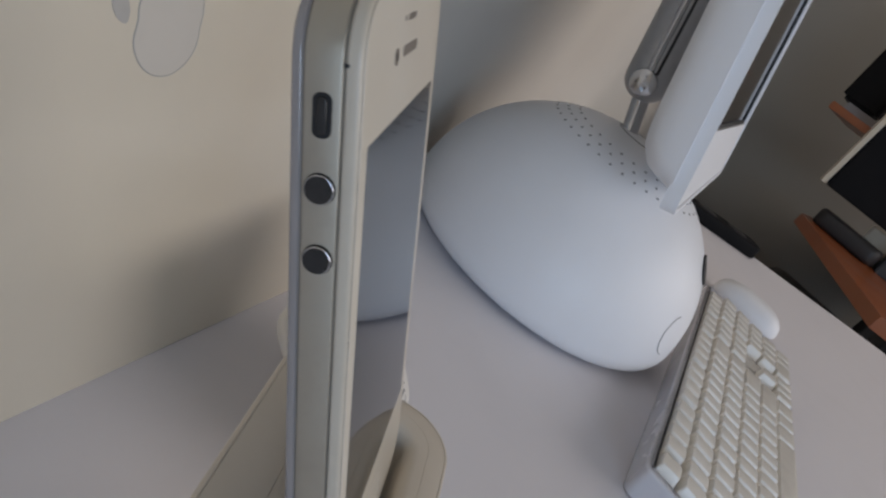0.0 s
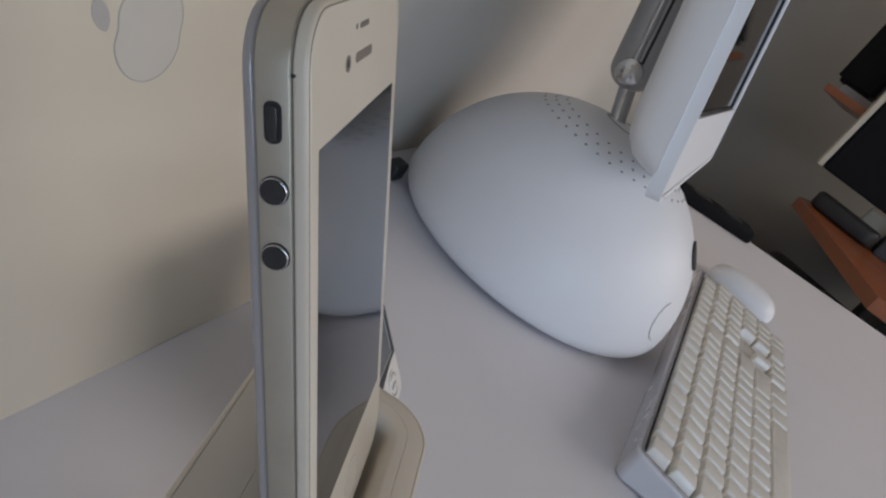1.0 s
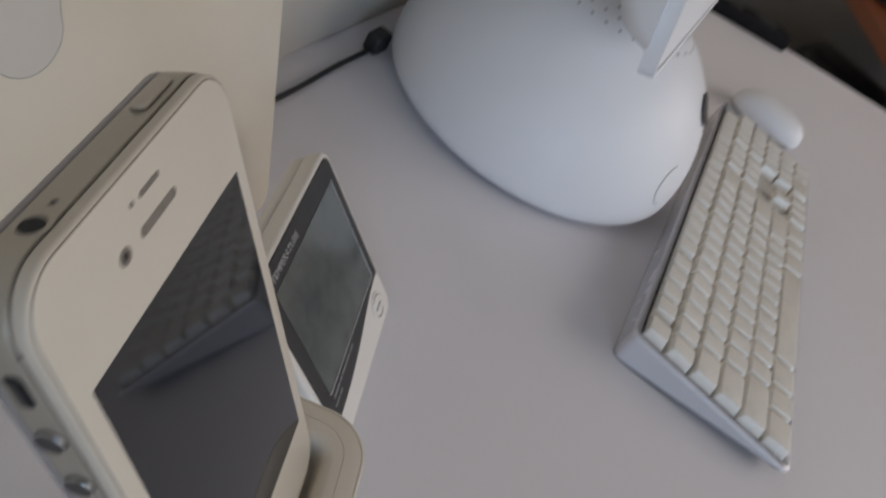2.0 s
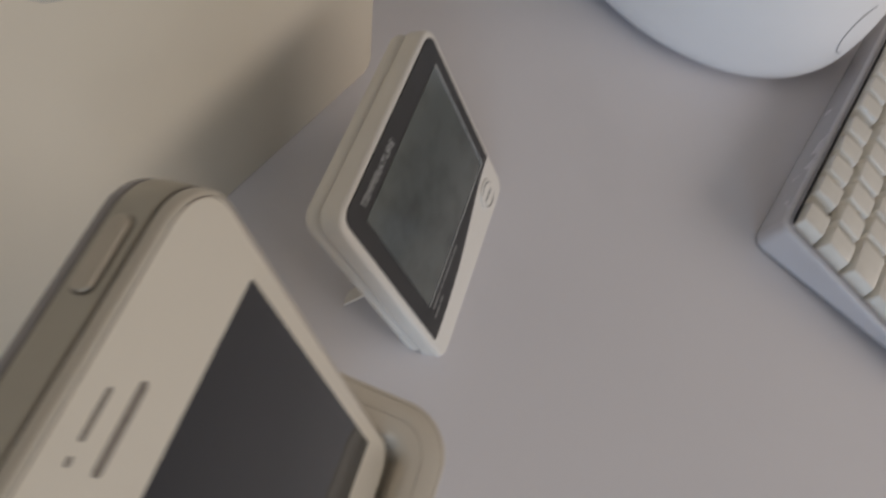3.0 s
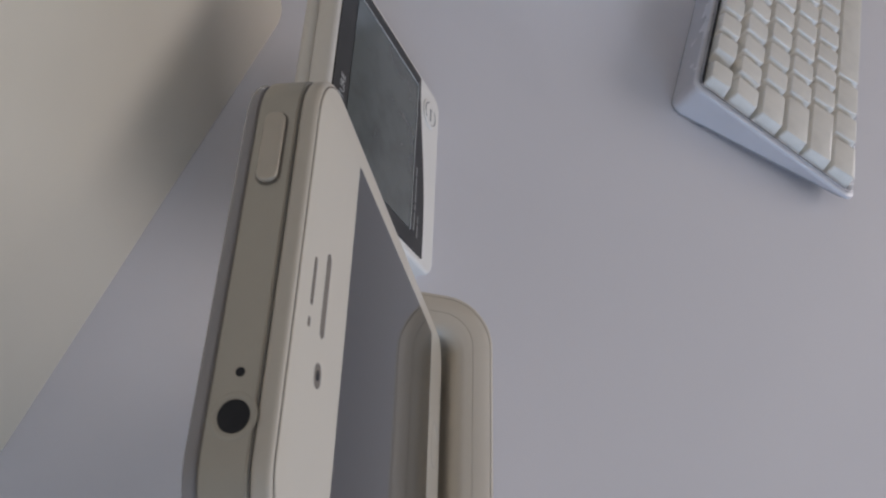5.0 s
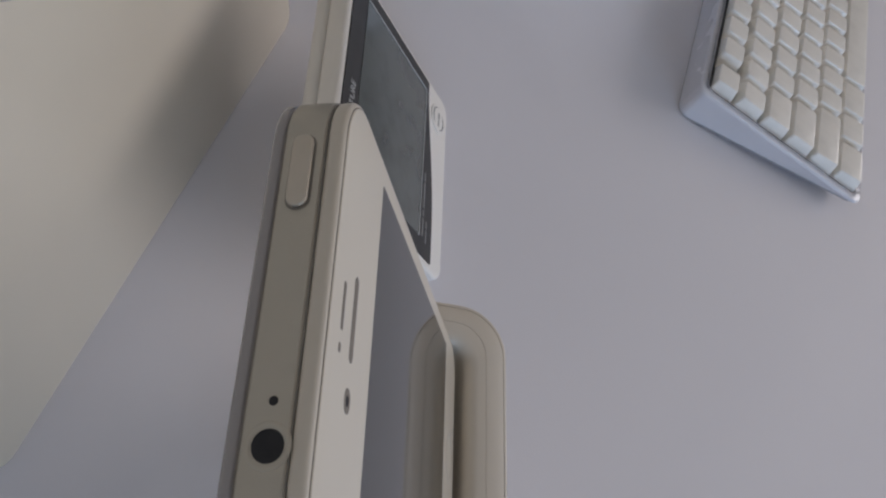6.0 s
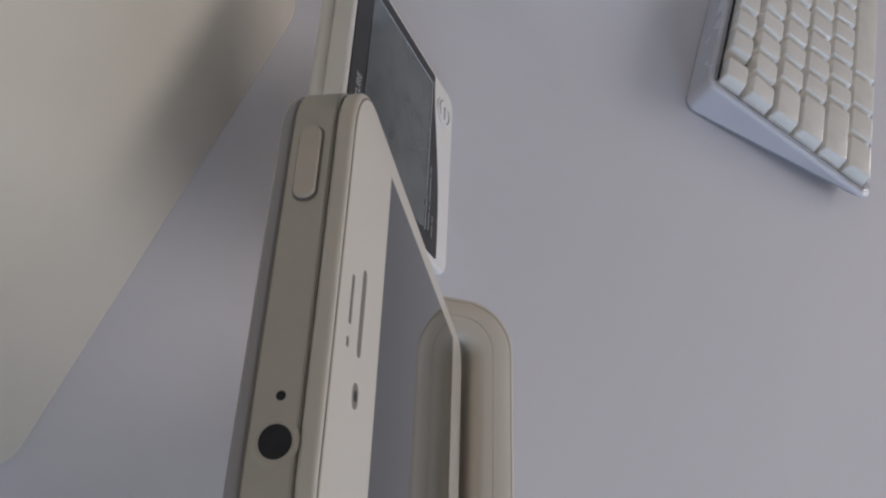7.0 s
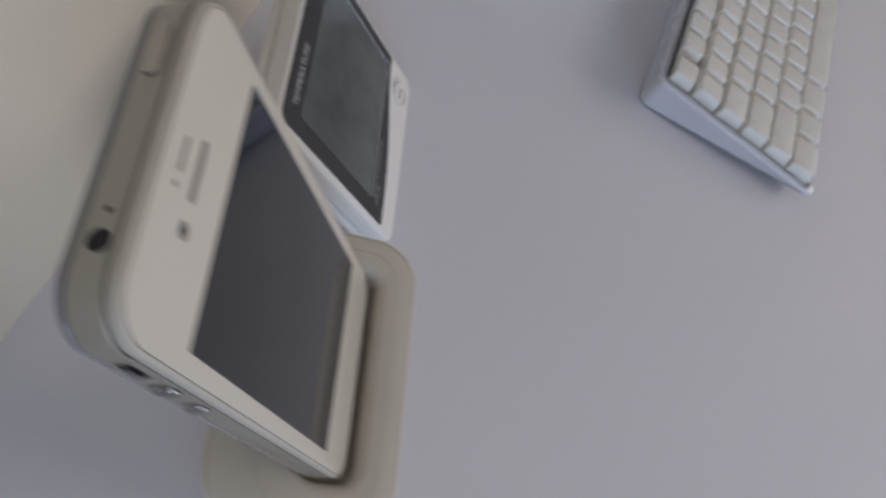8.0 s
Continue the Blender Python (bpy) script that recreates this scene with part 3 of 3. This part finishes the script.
# ---- keyboard ----
def build_keyboard():
    # tray: deep at the back, thin at the front; local x along the rows, y to the back
    L, D = 0.470, 0.1300
    m = room(0.279, -0.0975, 0, 0, 0, -0.9) @ pose(L / 2, -D / 2, 0)
    kb = tagged(empty("keyboard", m), "white full-size keyboard in a clear plastic tray", "keyboard")
    slope = math.atan2(0.0115, D)

    def top_z(y):
        return 0.0187 + (y / D) * 0.0115

    def under_z(y):
        return max(0.0003, 0.0102 * (0.5 - y / D) - 0.0006)

    rings = []
    for ins, lift in ((0.010, 0.0008), (0.0025, 0.0), (0.0012, 0.0010)):
        rings.append([(x, y, under_z(y) + lift) for x, y in rrect(L - 2 * ins, D - 2 * ins, 0.007, 6)])
    for ins, drop in ((0.0002, 0.0026), (0.0, 0.0018), (0.0006, 0.0004), (0.0018, 0.0), (0.0040, 0.0), (0.0044, 0.0004), (0.0046, 0.0060)):
        rings.append([(x, y, top_z(y) - drop) for x, y in rrect(L - 2 * ins, D - 2 * ins, 0.0065, 6)])
    part("tray", loft(rings, last=False), M_TRAY, kb, "pale translucent plastic tray")
    rim = [[(x, y, top_z(y) + dz) for x, y in rrect(L - 2 * ins, D - 2 * ins, 0.0055, 6)] for ins, dz in ((0.0026, -0.0002), (0.0026, 0.0010), (0.0030, 0.0013), (0.0036, 0.0013), (0.0040, 0.0010), (0.0040, -0.0002))]
    part("lip", loft(rim, caps=False), M_CLEAR, kb, "clear plastic lip")
    edge = [(x, y, under_z(y) + 0.0002) for x, y in rrect(L - 0.0036, D - 0.0036, 0.007, 6)]
    part("lower_edge", tube(edge + edge[:1], 0.0005, 5), M_SEAM, kb, "fine dark lower edge")
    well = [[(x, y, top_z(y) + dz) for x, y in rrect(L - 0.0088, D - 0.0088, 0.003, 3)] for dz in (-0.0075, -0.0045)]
    part("key_bed", loft(well), M_KEY_BED, kb, "cream bed between the keys, greyed for shade in the gaps")
    for x in (-0.19, 0.19):
        part("rubber_foot", slab(0.022, 0.007, 0.003, 0.0, 0.0085, 0.001, x, -D / 2 + 0.016, 4), M_SEAM, kb)
    left = -L / 2 + 0.0060
    rows_y = [D / 2 - 0.0050 - 0.0090]
    for r in range(5):
        rows_y.append(D / 2 - 0.0050 - 0.0180 - 0.0102 - r * 0.0203)
    shapes = {}
    part("rear_gap", loft([[(x, y, top_z(y) + dz) for x, y in rrect(L - 0.012, 0.0012, 0.0005, 3, 0, D / 2 - 0.0052)] for dz in (-0.004, 0.0008)]), M_BLACK, kb, "dark gap behind the keys")
    tilt_of_row = (-3, 2, 0, -2, -4, -5)

    def key(xc, yc, w, d, row):
        kk = (round(w, 4), round(d, 4))
        if kk not in shapes:
            # steep front and back, wider sloping ends, a flat top with a soft edge
            rr = []
            h = 0.0108
            for ex, ey, z, r in ((0.0, 0.0, 0.0, 0.0010), (0.0003, 0.0002, 0.0040, 0.0010), (0.0025, 0.0012, h - 0.0005, 0.0013), (0.0029, 0.0016, h - 0.0001, 0.0012), (0.0034, 0.0021, h, 0.0010)):
                rr.append([(x, y + ey * 0.35, z) for x, y in rrect(w - 2 * ex, d - 2 * ey, r, 2)])
            ob = part("key", loft(rr), M_KEY, kb, smooth=16)
            shapes[kk] = ob.data
        else:
            ob = new("key", shapes[kk])
            ob.parent = kb
        ob.matrix_basis = pose(xc, yc, top_z(yc) - 0.0045, math.degrees(slope) + tilt_of_row[row], 0, 0)
        if w < 0.03:
            if "legend" not in shapes:
                lg = part("legend", box(-0.0011, 0.0011, -0.0008, 0.0008, 0.0, 0.00012), M_LEGEND, ob)
                shapes["legend"] = lg.data
            else:
                lg = new("legend", shapes["legend"])
                lg.parent = ob
            lg.matrix_basis = pose(-w / 2 + 0.0068, -d / 2 + 0.0064, 0.01035)

    plan = {
        0: [(1, 0), (.25, 1), (1, 0), (1, 0), (1, 0), (1, 0), (.25, 1), (1, 0), (1, 0), (1, 0), (1, 0), (.25, 1), (1, 0), (1, 0), (1, 0), (1, 0), (.25, 1), (1, 0), (1, 0), (1, 0), (.25, 1), (1, 0), (1, 0), (1, 0), (1, 0)],
        1: [(1, 0)] * 13 + [(2, 0), (.25, 1), (1, 0), (1, 0), (1, 0), (.25, 1), (1, 0), (1, 0), (1, 0), (1, 0)],
        2: [(1.5, 0)] + [(1, 0)] * 12 + [(1.5, 0), (.25, 1), (1, 0), (1, 0), (1, 0), (.25, 1), (1, 0), (1, 0), (1, 0), (1, 0)],
        3: [(1.75, 0)] + [(1, 0)] * 11 + [(2.25, 0), (3.5, 1), (1, 0), (1, 0), (1, 0), (1, 0)],
        4: [(2.25, 0)] + [(1, 0)] * 10 + [(2.75, 0), (1.25, 1), (1, 0), (1.25, 1), (1, 0), (1, 0), (1, 0), (1, 0)],
        5: [(1.5, 0), (1.25, 0), (1.5, 0), (6.5, 0), (1.5, 0), (1.25, 0), (1.5, 0), (.25, 1), (1, 0), (1, 0), (1, 0), (.25, 1), (2, 0), (1, 0), (1, 0)],
    }
    unit = (L - 0.012) / 22.5
    for row, items in plan.items():
        x = left
        for w, blank in items:
            ww = w * unit
            if not blank:
                key(x + ww / 2, rows_y[row], ww - 0.0007, (0.0180 if row == 0 else 0.0203) - 0.0016, row)
            x += ww
    return kb


build_keyboard()


# ---- mouse ----
def build_mouse():
    ob = tagged(empty("mouse", room(0.838, -0.172, 0, 0, 0, -4)), "white one-piece mouse beside the keyboard", "mouse")
    rings = []
    for z, s in ((0.0045, 0.955), (0.0055, 0.99), (0.008, 1.0), (0.014, 0.985), (0.020, 0.93), (0.026, 0.80), (0.0300, 0.60), (0.0320, 0.36), (0.0326, 0.12)):
        rings.append([(0.031 * s * abs(math.cos(t)) ** 0.75 * math.copysign(1, math.cos(t)), 0.049 * s * abs(math.sin(t)) ** 0.8 * math.copysign(1, math.sin(t)), z) for t in [2 * math.pi * k / 48 for k in range(48)]])
    part("shell", loft(rings), M_DOME, ob, "smooth white shell")
    part("base", slab(0.052, 0.088, 0.024, 0.0, 0.0050, 0.001, 0, 0, 10), M_SEAM, ob, "grey underside")
    return ob


build_mouse()

# ---- small black things on the desk ----
strip = tagged(empty("power_strip", pose(1.10, -0.435, 0, 0, 0, 6)), "long black power strip lying at the desk's end", "power strip")
part("casing", slab(0.045, 0.24, 0.008, 0.0, 0.024, 0.004), M_FARSCREEN, strip)
for k in range(3):
    part("socket", slab(0.030, 0.040, 0.012, 0.0235, 0.0246, 0.0003, 0, -0.07 + 0.07 * k), M_BLACK, strip, "round black socket")
plug = tagged(empty("cable_plug", room(0.405, 0.172, 0.0)), "small black plug beside the wall", "plug")
part("casing", slab(0.022, 0.014, 0.004, 0.0, 0.016, 0.003), M_BLACK, plug)
# added dark bar that draws the seam between desk and wall
part("seam_line", tube([(-0.20 + 0.19 * k / 20, 0.0006 * math.sin(k * 0.5), 0.0022) for k in range(21)], 0.0020, 8), M_BLACK, plug, "thin dark bar standing in for the seam at the wall")


# ---- the other workplace across the room ----
def far_place(x, y, z, rz=0.0):
    return pose(x, y, z, 0, 0, rz)


FX = 1.86
TURN = -34
table = tagged(empty("side_table", pose(0, 0, 0)), "orange-stained wooden table across the room", "table")
top_plan = [(1.93, -0.975), (1.91, -0.962), (1.90, -0.960), (1.21, -0.885), (1.05, -1.70), (2.38, -1.74), (2.29, -1.32)]
part("tabletop", loft([[(x, y, z) for x, y in top_plan] for z in (0.008, 0.040)]), M_ORANGE, table)
for x, y in ((1.30, -1.05), (1.25, -1.62), (2.20, -1.62)):
    part("leg", box(x, x + 0.05, y, y + 0.05, FLOOR_Z, 0.008, 0.003), M_BLACK, table)

tv = tagged(empty("monitor", far_place(FX + 0.02, -0.93, 0.041, -20)), "large black flat monitor with a beige edge", "monitor")
part("panel", box(0.0, 0.05, -0.62, -0.004, 0.10, 0.62, 0.006), M_FARSCREEN, tv)
part("edge", box(0.004, 0.05, -0.003, 0.012, 0.10, 0.62, 0.002), M_BEIGE, tv, "beige side edge")
part("stand", box(0.01, 0.06, -0.40, -0.26, 0.0, 0.10, 0.004), M_BLACK, tv)

shelf = tagged(empty("wall_shelf", far_place(FX + 0.16, -0.84, 0.30, TURN)), "small orange wooden shelf on the far wall", "shelf")
part("board", box(0.0, 0.44, -0.40, 0.0, 0.0, 0.022, 0.002), M_ORANGE, shelf)
spk = tagged(empty("speaker", far_place(FX + 0.23, -0.93, 0.322, TURN)), "black loudspeaker standing on the orange shelf", "speaker")
part("cabinet", box(-0.03, 0.09, -0.07, 0.05, 0.025, 0.35, 0.012), M_FARSCREEN, spk)
part("foot", box(-0.02, 0.08, -0.08, 0.02, 0.0, 0.025, 0.003), M_SEAM, spk, "grey foot")

black = tagged(empty("handset", far_place(FX + 0.05, -1.02, 0.041, TURN)), "black curved handset lying on the orange table", "handset")
part("casing", slab(0.07, 0.20, 0.03, 0.0, 0.05, 0.012, 0, -0.08), M_BLACK, black)
pale = tagged(empty("pale_box", far_place(FX + 0.10, -1.20, 0.041, TURN)), "pale beige plastic box on the orange table", "box")
part("casing", slab(0.16, 0.16, 0.01, 0.0, 0.09, 0.005, 0, -0.06), M_BEIGE, pale)
bag = tagged(empty("bag", far_place(FX + 0.20, -1.30, FLOOR_Z, TURN)), "dark soft bag standing under the table", "bag")
part("body", slab(0.26, 0.40, 0.06, 0.0, 0.56, 0.05), M_BLACK, bag)
